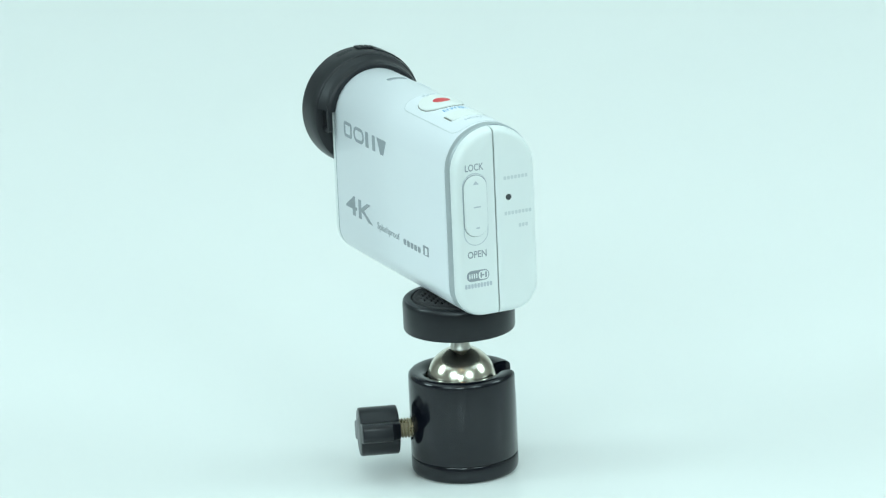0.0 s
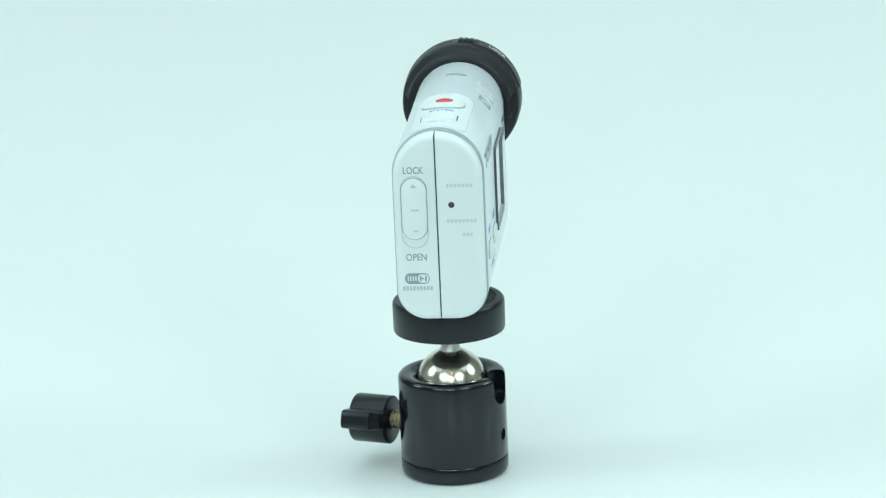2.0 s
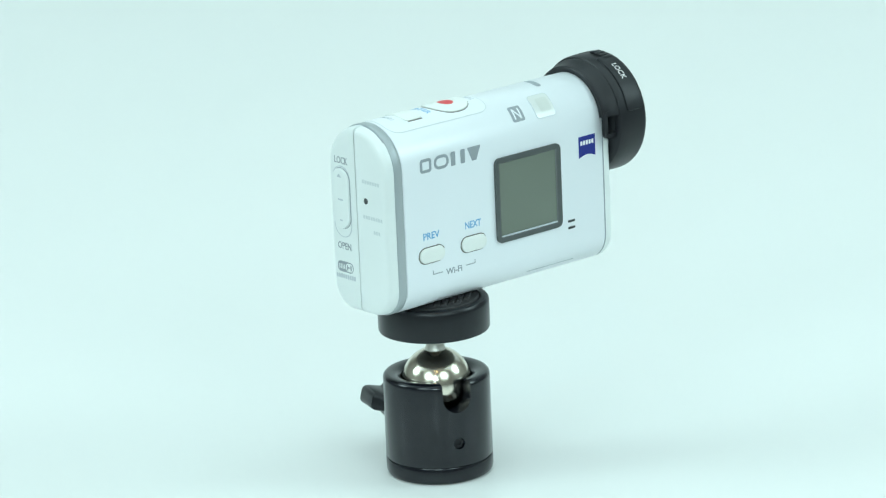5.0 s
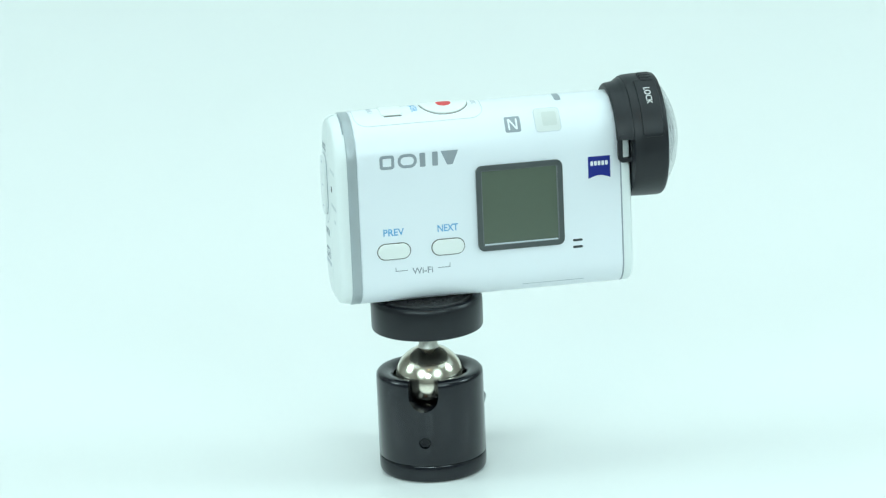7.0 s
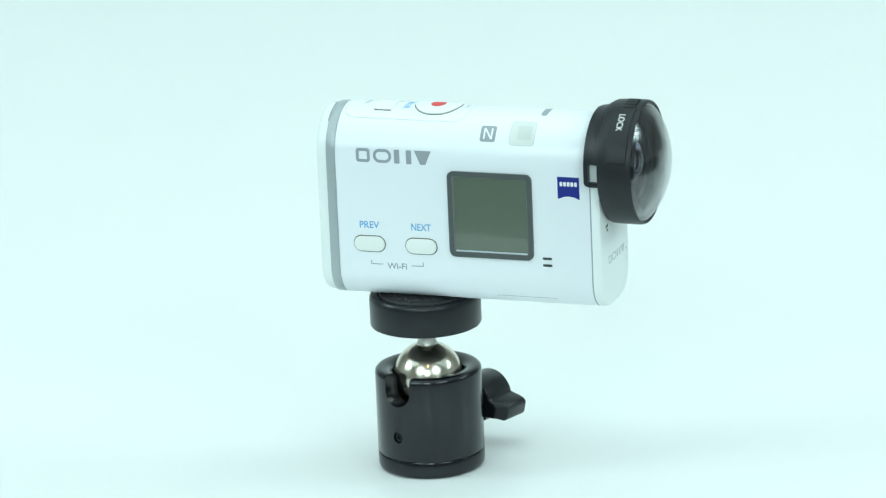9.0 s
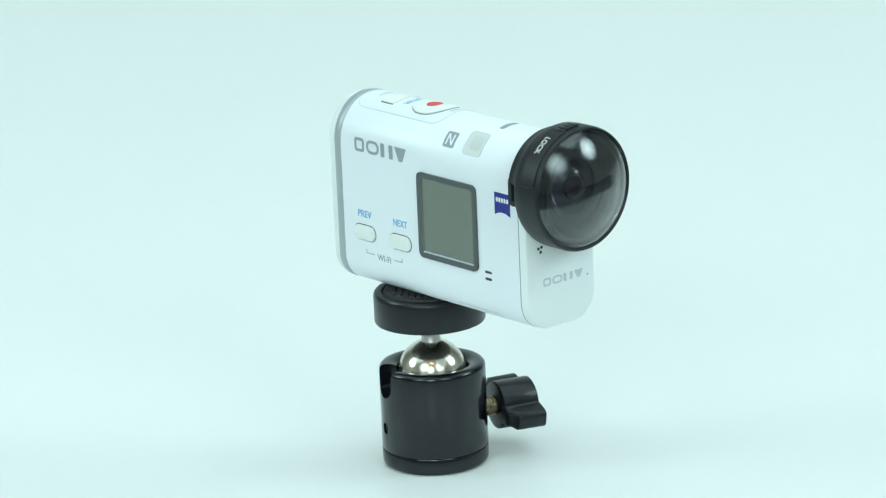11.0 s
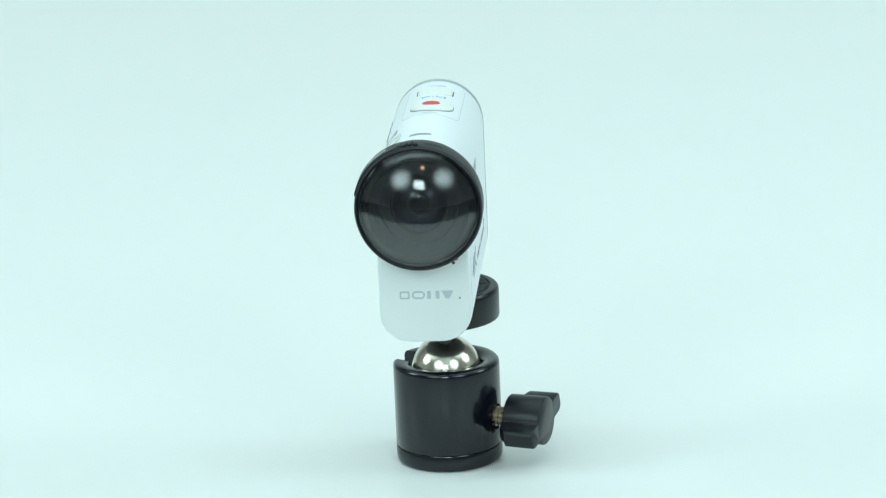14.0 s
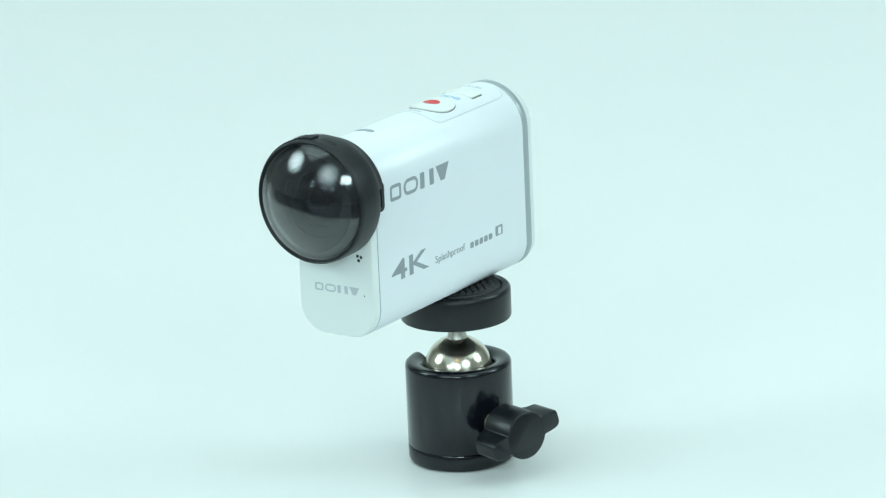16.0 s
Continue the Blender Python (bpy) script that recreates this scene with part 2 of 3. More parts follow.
# ---- the set: white board curved up behind, on a plain table in a dim room ----
def build_set():
    n = 20
    line = [(-206 * math.cos(radians(3 + 87 * k / 24)), LOW, 330 * math.sin(radians(3 + 87 * k / 24))) for k in range(25)]
    line += [(60 + 320 * k / 8, LOW, 330 + 620 * (0.5 - 0.5 * math.cos(math.pi * k / 8))) for k in range(9)]
    line += [(700, LOW, 950)] + [(700 + 600 * math.sin(radians(90 * k / n)), LOW + 600 - 600 * math.cos(radians(90 * k / n)), 950) for k in range(1, n + 1)] + [(1300, 1400, 950)]
    bm = bmesh.new()
    rows = []
    for k, (y, z, w) in enumerate(line):
        a, b = line[max(0, k - 1)], line[min(len(line) - 1, k + 1)]
        d = Vector((b[0] - a[0], b[1] - a[1])).normalized()
        rows.append([bm.verts.new(p) for p in ((-w, y, z), (w, y, z), (w, y + d.y * 4, z - d.x * 4), (-w, y + d.y * 4, z - d.x * 4))])
    for a, b in zip(rows, rows[1:]):
        for k in range(4):
            j = (k + 1) % 4
            bm.faces.new((a[k], a[j], b[j], b[k]))
    bm.faces.new(rows[0])
    bm.faces.new(rows[-1])
    structure("ground", bm, PAPER, "seamless glossy white sweep board with a rounded front edge", "backdrop")
    structure("table", box(-990, -620, -750, 990, 1350, LOW - 4.2, 3), TABLE, "plain dark table that carries the white board", "table")
    structure("floor", box(-2600, -3000, -800, 2600, 1900, -750), WOOD, "plain brown room floor", "floor")
    structure("ceiling", box(-2600, -3000, 1850, 2600, 1900, 1900), PAINT, "plain dim room ceiling", "ceiling")
    structure("wall_north", box(-2600, 1900, -750, 2600, 1950, 1850), PAINT, "plain dim room wall", "wall")
    structure("wall_south", box(-2600, -3050, -750, 2600, -3000, 1850), PAINT, "plain dim room wall", "wall")
    structure("wall_east", box(2600, -3000, -750, 2650, 1900, 1850), PAINT, "plain dim room wall", "wall")
    structure("wall_west", box(-2650, -3000, -750, -2600, 1900, 1850), PAINT, "plain dim room wall", "wall")


build_set()


def build_umbrella(at, wide):
    """A shallow white umbrella with its ribs, shaft and floor stand; the lamp shines out of it."""
    m = look(at, AIM).to_3x3().to_4x4()
    k_wide = wide / 0.54
    thing = tagged(new("studio_umbrella"), "white studio umbrella light on a black floor stand", "studio light", "umbrella lights round the table")
    thing.location = (at.x, at.y, -0.75)
    rise = (at.z + 0.75) * 1000

    def turned(bm):
        return moved(moved(bm, m), Matrix.Translation((0, 0, rise)))
    dish = [(300 * k_wide * math.sin(radians(a)) / math.sin(radians(60)), 12 + 150 * (1 - math.cos(radians(a)))) for a in range(0, 61, 6)]
    dish = [(r, 95 - z) for r, z in dish]
    part("canopy", turned(moved(lathe(dish + [(r, z + 1.5) for r, z in reversed(dish)], 32, closed=False), Matrix.Translation((0, 0, -5)))), LABEL_WHITE, thing, "white fabric canopy")
    for k in range(8):
        a = 45 * k + 12
        part("rib", turned(moved(box(14, -4, -9, 275 * k_wide, 4, -5, 0.5, 1), pose(0, 0, 0, 0, 0, a))), BLACK, thing)
    part("lamp_head", turned(lathe([(0, 12), (26, 12), (30, 18), (30, 62), (24, 70), (0, 70)], 32)), BLACK, thing, "small black lamp head")
    part("shaft", turned(lathe([(5, -5), (5, 86)], 16)), BRUSHED, thing)
    back = m @ Vector((0, 0, 90))
    part("stand_pole", moved(lathe([(9, 40), (9, rise + back.z + 8), (6, rise + back.z + 12)], 20), Matrix.Translation((back.x, back.y, 0))), BLACK, thing)
    for k in range(3):
        bm = moved(box(0, -6, -6, 330, 6, 6, 2, 1), pose(back.x, back.y, 214, 0, 39, 120 * k + 20))
        part("stand_leg", bm, BLACK, thing)


for at, wide, watts in UMBRELLAS:
    build_umbrella(at, wide)


# ---- the action camera: x forward, y to its left, z up, origin under the rear cover ----
BELLY = 45.05
BACK_X = 22.90
RING_Z = 35.45


def brand_blocks(width, height):
    """Four plain shapes in a row: a hollow block, a ring, a pair of posts, a wedge."""
    bm = bmesh.new()
    w = width / 4.0
    t = height * 0.21
    x = -width / 2 + w / 2
    merge(bm, moved(frame_slab(w * 0.70, height, height * 0.22, t, 0.04), pose(x, 0, 0)))
    merge(bm, moved(frame_slab(w * 0.92, height, height * 0.48, t, 0.04), pose(x + w * 0.97, 0, 0)))
    for dx in (-0.30, 0.30):
        merge(bm, moved(slab(rounded(w * 0.27, height, t / 3, 3), 0.04), pose(x + w * (2.0 + dx), 0, 0)))
    merge(bm, moved(slab([(-w * 0.13, -height / 2), (w * 0.13, -height / 2), (w * 0.42, height / 2), (-w * 0.42, height / 2)], 0.04), pose(x + w * 3.0, 0, 0)))
    return bm


def bars(count, width, height, gap=0.25):
    """A row of plain bars in place of small writing."""
    bm = bmesh.new()
    w = width / count
    for k in range(count):
        merge(bm, moved(slab(rounded(w * (1 - gap), height, height * 0.2, 2), 0.03), pose(-width / 2 + (k + 0.5) * w, 0, 0)))
    return bm


def along_axis(bm):
    """Stand a turned piece on the lens axis, its height forward."""
    return moved(bm, Matrix(((0, 0, 1, 0), (1, 0, 0, 0), (0, 1, 0, RING_Z), (0, 0, 0, 1))))


def round_ring(bm, f, degrees, radius):
    """Bend a flat piece (x down the circle, y forward) round the lens ring, from the top towards the display side."""
    for v in bm.verts:
        a = radians(degrees) + v.co.x / radius
        r = radius + v.co.z
        v.co = (f + v.co.y, -r * math.sin(a), RING_Z + r * math.cos(a))
    return bm


def build_camera():
    thing = tagged(new("action_camera"), "white plastic action camera with black lens ring on a ball head", "camera")

    def ring(f, inset):
        return [(f, y, z) for y, z in profile(inset)]

    body = part("body", loft([ring(5.3, 0.25), ring(5.5, 0), ring(70.1, 0), ring(70.3, 0.15)]), WHITE, thing, "glossy bluish white shell")
    part("bottom_hatch", box(45.3, -9.40, 2.55, 60.7, -9.2, 2.72, 0.03, 1), FAINT, body, "thin grey hatch line")
    front = part("front_panel", loft([ring(70.3, 0.40), ring(70.55, 0.40), ring(70.6, 0.04), ring(71.9, 0.08), ring(72.6, 0.4), ring(73.0, 1.2)]), COVER, thing, "plain white front panel")
    part("panel_groove", loft([ring(70.25, 0.1), ring(70.3, 0.03), ring(70.6, 0.03), ring(70.65, 0.1)]), PRINT, thing, "thin grey joint line")
    part("trim_band", loft([ring(2.8, 0.55), ring(2.95, 0.12), ring(3.15, -0.02), ring(5.1, -0.02), ring(5.3, 0.12)]), BAND, thing, "silver grey trim band")

    # front panel details
    part("brand_mark", on_front(brand_blocks(13.6, 1.95), 0, 11.95), FAINT, front, "pale grey raised brand shapes")
    part("pin_hole", on_front(slab(rounded(0.4, 0.4, 0.2, 3), 0.03), 8.0, 11.1), SEAM, front)
    for side in (-1, 1):
        for dy, dz in ((0, 0), (1.0, -0.2), (0.3, -1.1)):
            part("microphone_hole", on_front(slab(rounded(0.8, 0.8, 0.39, 5), 0.03), side * (6.5 + dy), 20.9 + dz), SEAM, front)

    # rear cover in two halves with a dark seam
    part("seam", box(1.0, SHIFT - 0.5, 1.0, 2.7, SHIFT + 0.5, 46.0), SEAM, thing, "dark gap between the rear covers")

    arc_gap = []
    for k in range(25):
        a = radians(4 + 52 * k / 24)
        arc_gap.append([(f, SHIFT - r * math.sin(a), TOPC + r * math.cos(a)) for f, r in ((2.55, 10.4), (2.95, 10.4), (2.95, 10.95), (2.55, 10.95))])
    part("cover_gap", loft(arc_gap), PRINT, thing, "grey gap beside the trim band")

    def half(f, inset, side):
        return [(f, max(y, SHIFT + 0.18) if side > 0 else min(y, SHIFT - 0.18), z) for y, z in profile(inset)]
    for side, name in ((1, "battery_door"), (-1, "rear_cover")):
        bm = loft([half(2.95, 0.3, side), half(1.5, 0.36, side), half(0.55, 0.75, side), half(0.15, 1.3, side), half(0.0, 2.1, side)])
        bmesh.ops.remove_doubles(bm, verts=bm.verts, dist=0.001)
        cover = part(name, bm, COVER, thing, "satin white rear cover half")
        if side > 0:
            door = cover
        else:
            rear = cover
    # lock lever
    track = part("lever_track", on_back(slab(rounded(6.5, 18.0, 3.25, 10), 0.06), 5.45, 27.5), FAINT, door, "pale sunken lever track")
    part("track_floor", on_back(slab(rounded(6.1, 17.6, 3.05, 10), 0.09), 5.45, 27.5), COVER, track)
    lever = part("lock_lever", on_back(slab(rounded(6.0, 15.1, 3.0, 10), 0.75, 0.35), 5.4, 28.4, 0.05), COVER, door, "white sliding lock lever")
    part("lever_outline", on_back(frame_slab(6.35, 15.45, 3.15, 0.2, 0.12), 5.4, 28.4, 0.05), PRINT, door)
    part("lever_arrow", on_back(slab([(-0.8, -0.4), (0.8, -0.4), (0, 0.5)], 0.04), 5.4, 34.2, 0.8), FAINT, lever)
    for z, w in ((28.2, 2.0), (23.0, 1.0)):
        part("lever_mark", on_back(slab(rounded(w, 0.35, 0.15, 2), 0.03), 5.2, z, 0.8), FAINT, lever)
    part("lock_lettering", on_back(writing("LOCK", 1.75, 4.9, weight=0.012), 5.3, 37.9, 0.02), PRINT, door, "grey printed word")
    part("open_lettering", on_back(writing("OPEN", 1.75, 5.0, weight=0.012), 5.4, 16.3, 0.02), PRINT, door, "grey printed word")
    logo = part("wireless_mark", on_back(slab(rounded(6.0, 2.7, 1.3, 8), 0.04), 5.4, 10.95, 0.01), PRINT, door, "grey rounded wireless mark")
    part("mark_field", on_back(slab(rounded(2.6, 2.1, 0.9, 8), 0.03), 3.95, 10.95, 0.04), COVER, logo)
    for k, (y, w, h) in enumerate(((7.6, 0.3, 1.2), (7.0, 0.3, 1.2), (6.4, 0.3, 1.2), (5.75, 0.3, 1.2))):
        part("mark_bar", on_back(slab(rounded(w, h, 0.1, 2), 0.03), y, 10.95, 0.05), COVER, logo)
    for y, w, h in ((4.6, 0.4, 1.4), (4.1, 0.7, 0.35), (3.3, 0.4, 1.4)):
        part("mark_bar", on_back(slab(rounded(w, h, 0.1, 2), 0.03), y, 10.95, 0.08), PRINT, logo)
    part("model_bars", on_back(bars(9, 7.4, 1.15), 5.35, 8.5, 0.02), FAINT, door, "row of small pale grey bars")
    part("reset_hole", on_back(slab(rounded(1.5, 1.5, 0.74, 8), 0.03), -3.55, 29.2, 0.005), SEAM, rear, "small dark reset hole")
    for y, z, w, n in ((-5.6, 34.0, 6.6, 7), (-5.9, 25.2, 7.4, 8), (-7.2, 21.8, 2.6, 3)):
        part("embossed_bars", on_back(bars(n, w, 0.9), y, z, 0.01), EMBOSS, rear, "faint embossed bars")

    # display side
    part("brand_mark", on_right(brand_blocks(20.6, 3.5), 20.4, 36.8, 0.0), PRINT, body, "grey brand shapes")
    display = part("display", on_right(slab(rounded(19.6, 19.5, 0.8), 0.12), 45.05, 23.2), LCD, thing, "switched-off olive green display")
    part("bezel", on_right(frame_slab(21.5, 21.5, 1.6, 1.25, 0.55), 45.05, 23.2), BEZEL, display, "dark grey display frame")
    low_rim, high_rim = rounded(18.45, 18.45, 0.3), rounded(19.05, 19.05, 0.4)
    slope = loft([[(x, y, 0.0) for x, y in high_rim], [(x, y, 0.5) for x, y in high_rim], [(x, y, 0.125) for x, y in low_rim], [(x, y, 0.0) for x, y in low_rim], [(x, y, 0.0) for x, y in high_rim]], caps=False)
    # pale strip paints in the light that the upturned lower slope catches
    part("bezel_glint", on_right(slab(rounded(18.3, 0.3, 0.13, 2), 0.42), 45.05, 13.98, 0.02), FAINT, display, "painted highlight along the lower edge of the display frame")
    part("bezel_slope", on_right(slope, 45.05, 23.2), SLOPE, display, "grey sloping inner edge of the display frame")
    for name, text, f in (("previous_button", "PREV", 13.45), ("next_button", "NEXT", 26.85)):
        b = part(name, on_right(slab(rounded(7.9, 3.75, 1.87, 10), 0.6, 0.3), f, 14.4), CREAM, thing, "cream oval push button")
        part("button_gap", on_right(frame_slab(8.35, 4.2, 2.08, 0.25, 0.05), f, 14.4), GAP, b)
        part("button_lettering", on_right(writing(text, 1.75, 5.1, weight=0.016), f + 0.1, 19.2, 0.02), BLUE, b, "blue printed word")
    wifi = part("wireless_lettering", on_right(writing("Wi-Fi", 1.55, 5.1, weight=0.014), 20.3, 9.0, 0.02), PRINT, body, "grey printed word")
    for f0, f1, fe in ((13.7, 16.7, 13.7), (24.1, 27.1, 27.1)):
        bm = slab(rounded(f1 - f0, 0.2, 0.09, 2), 0.04)
        merge(bm, moved(slab(rounded(0.2, 1.1, 0.09, 2), 0.036), pose(fe - (f0 + f1) / 2, 0.45, 0)))
        part("bracket_line", on_right(bm, (f0 + f1) / 2, 9.3), PRINT, wifi)
    for z in (13.05, 11.35):
        part("microphone_slot", on_right(slab(rounded(2.4, 0.62, 0.3, 4), 0.04), 59.1, z), SEAM, body, "black microphone slot")
    n = 10
    badge = [(-2.75, 2.8), (-2.75, -2.75)] + [(-2.75 + 5.5 * k / n, -2.75 + 0.75 * math.sin(math.pi * k / n)) for k in range(1, n)] + [(2.75, -2.75), (2.75, 2.8)]
    lens_badge = part("lens_badge", on_right(slab(badge, 0.06), 65.05, 31.0), BADGE, body, "deep blue square badge")
    part("badge_bars", on_right(bars(5, 4.6, 1.15), 65.05, 32.05, 0.055), LABEL_WHITE, lens_badge, "small white bars")
    touch = part("touch_mark", on_top(sliced(slab(rounded(3.9, 4.2, 0.5), 0.05), 0.8), 44.4, -10.2, 0.0, 0), PRINT, body, "grey square touch mark")
    for x, w, h, turn in ((-0.95, 0.42, 2.9, 0), (0.95, 0.42, 2.9, 0), (0, 0.42, 3.1, 33)):
        bm = slab(rounded(w, h, 0.12, 3), 0.04)
        part("mark_stroke", on_top(sliced(moved(bm, pose(x, 0, 0, 0, 0, turn)), 0.8), 44.4, -10.2, 0.046 + 0.004 * (turn > 0), 0), WHITE, touch)
    window = part("signal_window", on_top(sliced(slab(rounded(6.2, 6.4, 0.9), 0.12), 0.8), 53.1, -9.6, 0.0, 0), SENSOR, body, "frosted signal window")
    part("window_rim", on_top(sliced(frame_slab(6.4, 6.6, 1.0, 0.12, 0.13), 0.8), 53.1, -9.6, 0.0, 0), FAINT, window)
    part("window_core", on_top(sliced(slab(rounded(3.6, 3.8, 0.5), 0.05), 0.8), 53.6, -9.5, 0.11, 0), CORE, window)

    # plain side
    part("brand_mark", on_left(brand_blocks(27.0, 4.0), 51.9, 34.4), PRINT, body, "grey brand shapes")
    part("format_lettering", on_left(writing("4K", 5.0, 16.0, weight=0.014), 57.2, 15.0, 0.02), PRINT, body, "bold grey printed letters")
    part("splash_lettering", on_left(writing("Splashproof", 2.3, 13.1), 39.8, 13.1, 0.02), PRINT, body, "narrow grey printed word")
    part("sensor_bars", on_left(bars(5, 10.4, 1.5), 26.0, 12.9, 0.01), PRINT, body, "row of grey bars")
    mark = part("sensor_mark", on_left(slab(rounded(3.2, 2.5, 0.3), 0.04), 17.9, 13.5), PRINT, body, "small grey square mark")
    part("mark_field", on_left(slab(rounded(1.3, 1.7, 0.2, 3), 0.03), 17.7, 13.4, 0.035), WHITE, mark)

    # control panel over the round top
    panel_line = rounded(31.5, 14.6, 3.2, 8)
    panel = part("control_panel", on_top(sliced(slab(panel_line, 0.06), 1.2), 22.0, 0, 0.0, 0), WHITE, thing, "raised white control panel")
    part("panel_outline", on_top(sliced(frame_slab(31.9, 15.0, 3.4, 0.16, 0.06), 1.2), 22.0, 0, 0.0, 0), EMBOSS, panel)
    record = part("record_button", on_top(sliced(slab(rounded(11.6, 10.6, 5.25, 10), 0.45, 0.2), 1.0), 29.0, 0, 0.04, 0), CREAM, panel, "oval white record button")
    part("button_gap", on_top(sliced(frame_slab(12.0, 11.0, 5.45, 0.28, 0.06), 1.0), 29.0, 0, 0.05, 0), GAP, panel)
    part("record_dot", on_top(sliced(slab(rounded(3.6, 4.2, 1.8, 8), 0.05), 1.0), 29.0, -0.2, 0.47, 0), RED, record, "red record dot")
    part("enter_lettering", on_top(sliced(writing("ENTER", 1.5, 6.2), 1.0), 21.4, -0.2, 0.06), BLUE, panel, "blue printed word")
    part("record_lettering", on_top(sliced(writing("REC", 1.2, 3.4), 1.0), 36.4, -0.2, 0.06), FAINT, panel, "pale printed word")
    menu = part("menu_button", on_top(sliced(slab(rounded(5.4, 8.6, 1.0), 0.25, 0.1), 1.0), 15.6, 0, 0.04, 0), CREAM, panel, "flat white menu button")
    for y in (-4.5, 4.5):
        part("button_gap", on_top(slab(rounded(4.4, 0.3, 0.1, 2), 0.06), 15.8, y, 0.05, 0), GAP, panel)
    part("menu_lettering", on_top(sliced(writing("MENU", 1.2, 4.4), 1.0), 10.6, 0, 0.06), FAINT, panel, "pale printed word")
    part("status_lamp", on_top(sliced(slab(rounded(5.4, 1.6, 0.75, 6), 0.06), 0.8), 56.9, -1.0, 0.0), PRINT, body, "dark grey status lamp slit")

    # lens ring, its collar, loops and lock slider
    hood = part("lens_ring", along_axis(lathe([(10.6, 73.1), (14.0, 73.2), (14.7, 73.6), (15.0, 74.4), (15.1, 76.4), (15.15, 80.6), (15.05, 81.3), (14.9, 81.7), (14.7, 81.9), (14.48, 81.75), (14.1, 81.1), (13.9, 80.4), (12.3, 78.0), (12.3, 73.6), (10.6, 73.1)], 96, closed=False)), BLACK, thing, "satin black lens ring")
    section = [(11.12, 69.6), (12.7, 69.4), (13.2, 69.7), (13.45, 70.4), (13.6, 72.0), (14.2, 72.7), (14.4, 73.5), (11.12, 73.5)]
    rings = []
    for k in range(49):
        a = radians(10 + 160 * k / 48)
        rings.append([(f, r * math.cos(a), RING_Z + r * math.sin(a)) for r, f in section])
    part("collar", loft(rings), BLACK, hood, "black clamp collar over the shell")
    for side in (-1, 1):
        bm = frame_slab(4.5, 7.0, 1.2, 1.1, 1.1)
        part("strap_loop", moved(bm, Matrix(((1, 0, 0, 71.8), (0, 0, side, side * 11.9), (0, 1, 0, 35.6), (0, 0, 0, 1)))), BLACK, hood, "black strap loop")
    part("lock_slider", round_ring(sliced(slab(rounded(17.0, 5.2, 0.9), 0.45, 0.22), 0.7), 78.2, 46, 15.0), BLACK, hood, "black lock slider")
    part("lock_lettering", round_ring(sliced(writing("LOCK", 1.6, 5.1), 0.7), 78.2, 38, 15.47), LABEL_WHITE, hood, "white printed word")
    for k in range(4):
        part("grip_tooth", round_ring(box(-0.6, -1.5, -0.1, 0.6, 1.5, 0.58, 0.25), 78.9, 0.5 + 5.2 * k, 15.05), BLACK, hood)
    part("grip_hollow", round_ring(sliced(slab(rounded(4.6, 2.2, 1.0), 0.05), 0.7), 78.6, -15, 15.08), INNER, hood, "dark oval hollow")
    barrel = part("lens_barrel", along_axis(lathe([(13.6, 80.9), (12.6, 80.4), (12.2, 79.7), (9.2, 79.3), (9.0, 78.6), (6.9, 78.3), (6.7, 77.4), (3.4, 77.2), (3.2, 76.6), (0, 76.5)], 72, closed=False)), INNER, hood, "stepped black lens barrel")
    for r, f in ((10.6, 79.55), (7.8, 78.45)):
        part("barrel_ring", along_axis(lathe([(r - 0.14, f - 0.02), (r - 0.1, f + 0.06), (r + 0.1, f + 0.06), (r + 0.14, f - 0.02)], 64, closed=False)), INNER, barrel)
    part("iris", along_axis(lathe([(2.0, 77.6), (2.1, 77.9), (2.6, 77.95), (2.7, 77.5)], 48, closed=False)), INNER, barrel)
    R, c = 8.4, 72.0
    cap = [(R * math.sin(radians(a)), c + R * math.cos(radians(a))) for a in range(0, 49, 4)]
    eye = part("front_element", along_axis(lathe(cap + [(6.2, 77.4), (0, 77.0)], 64, closed=False)), LENS, barrel, "small coated glass element")
    rise, edge, base = 5.5, 14.5, 81.4
    for_outer = (edge ** 2 + rise ** 2) / (2 * rise)
    c = base + rise - for_outer
    a1 = math.asin(edge / for_outer)
    r2 = for_outer - 0.8
    a2 = math.asin(13.9 / r2)
    outer = [(for_outer * math.sin(a1 * k / 24), c + for_outer * math.cos(a1 * k / 24)) for k in range(25)]
    inner = [(r2 * math.sin(a2 * k / 24), c + r2 * math.cos(a2 * k / 24)) for k in range(24, -1, -1)]
    flange = [(for_outer - 1.1) * Vector((math.sin(b), math.cos(b))) for b in [math.asin(r / (for_outer - 1.1)) for r in (13.9, 13.2, 12.6, 12.0)]]
    flange = [(v.x, c + v.y) for v in flange]
    part("flange", along_axis(lathe(flange + [(11.8, flange[-1][1] - 0.5), (12.0, 79.6)], 72, closed=False)), GLOSS, hood, "black painted rim under the glass")
    dome = part("glass_dome", along_axis(lathe(outer + inner, 96, closed=False)), DOME, hood, "clear domed lens protector")
    dome.visible_shadow = eye.visible_shadow = False
    return thing


action_camera = build_camera()


# ---- ball head: origin under its centre, same directions as the camera ----
KNOB_TURN = 72.2
HUB, WING_R, WING = 6.05, 10.6, 14.0


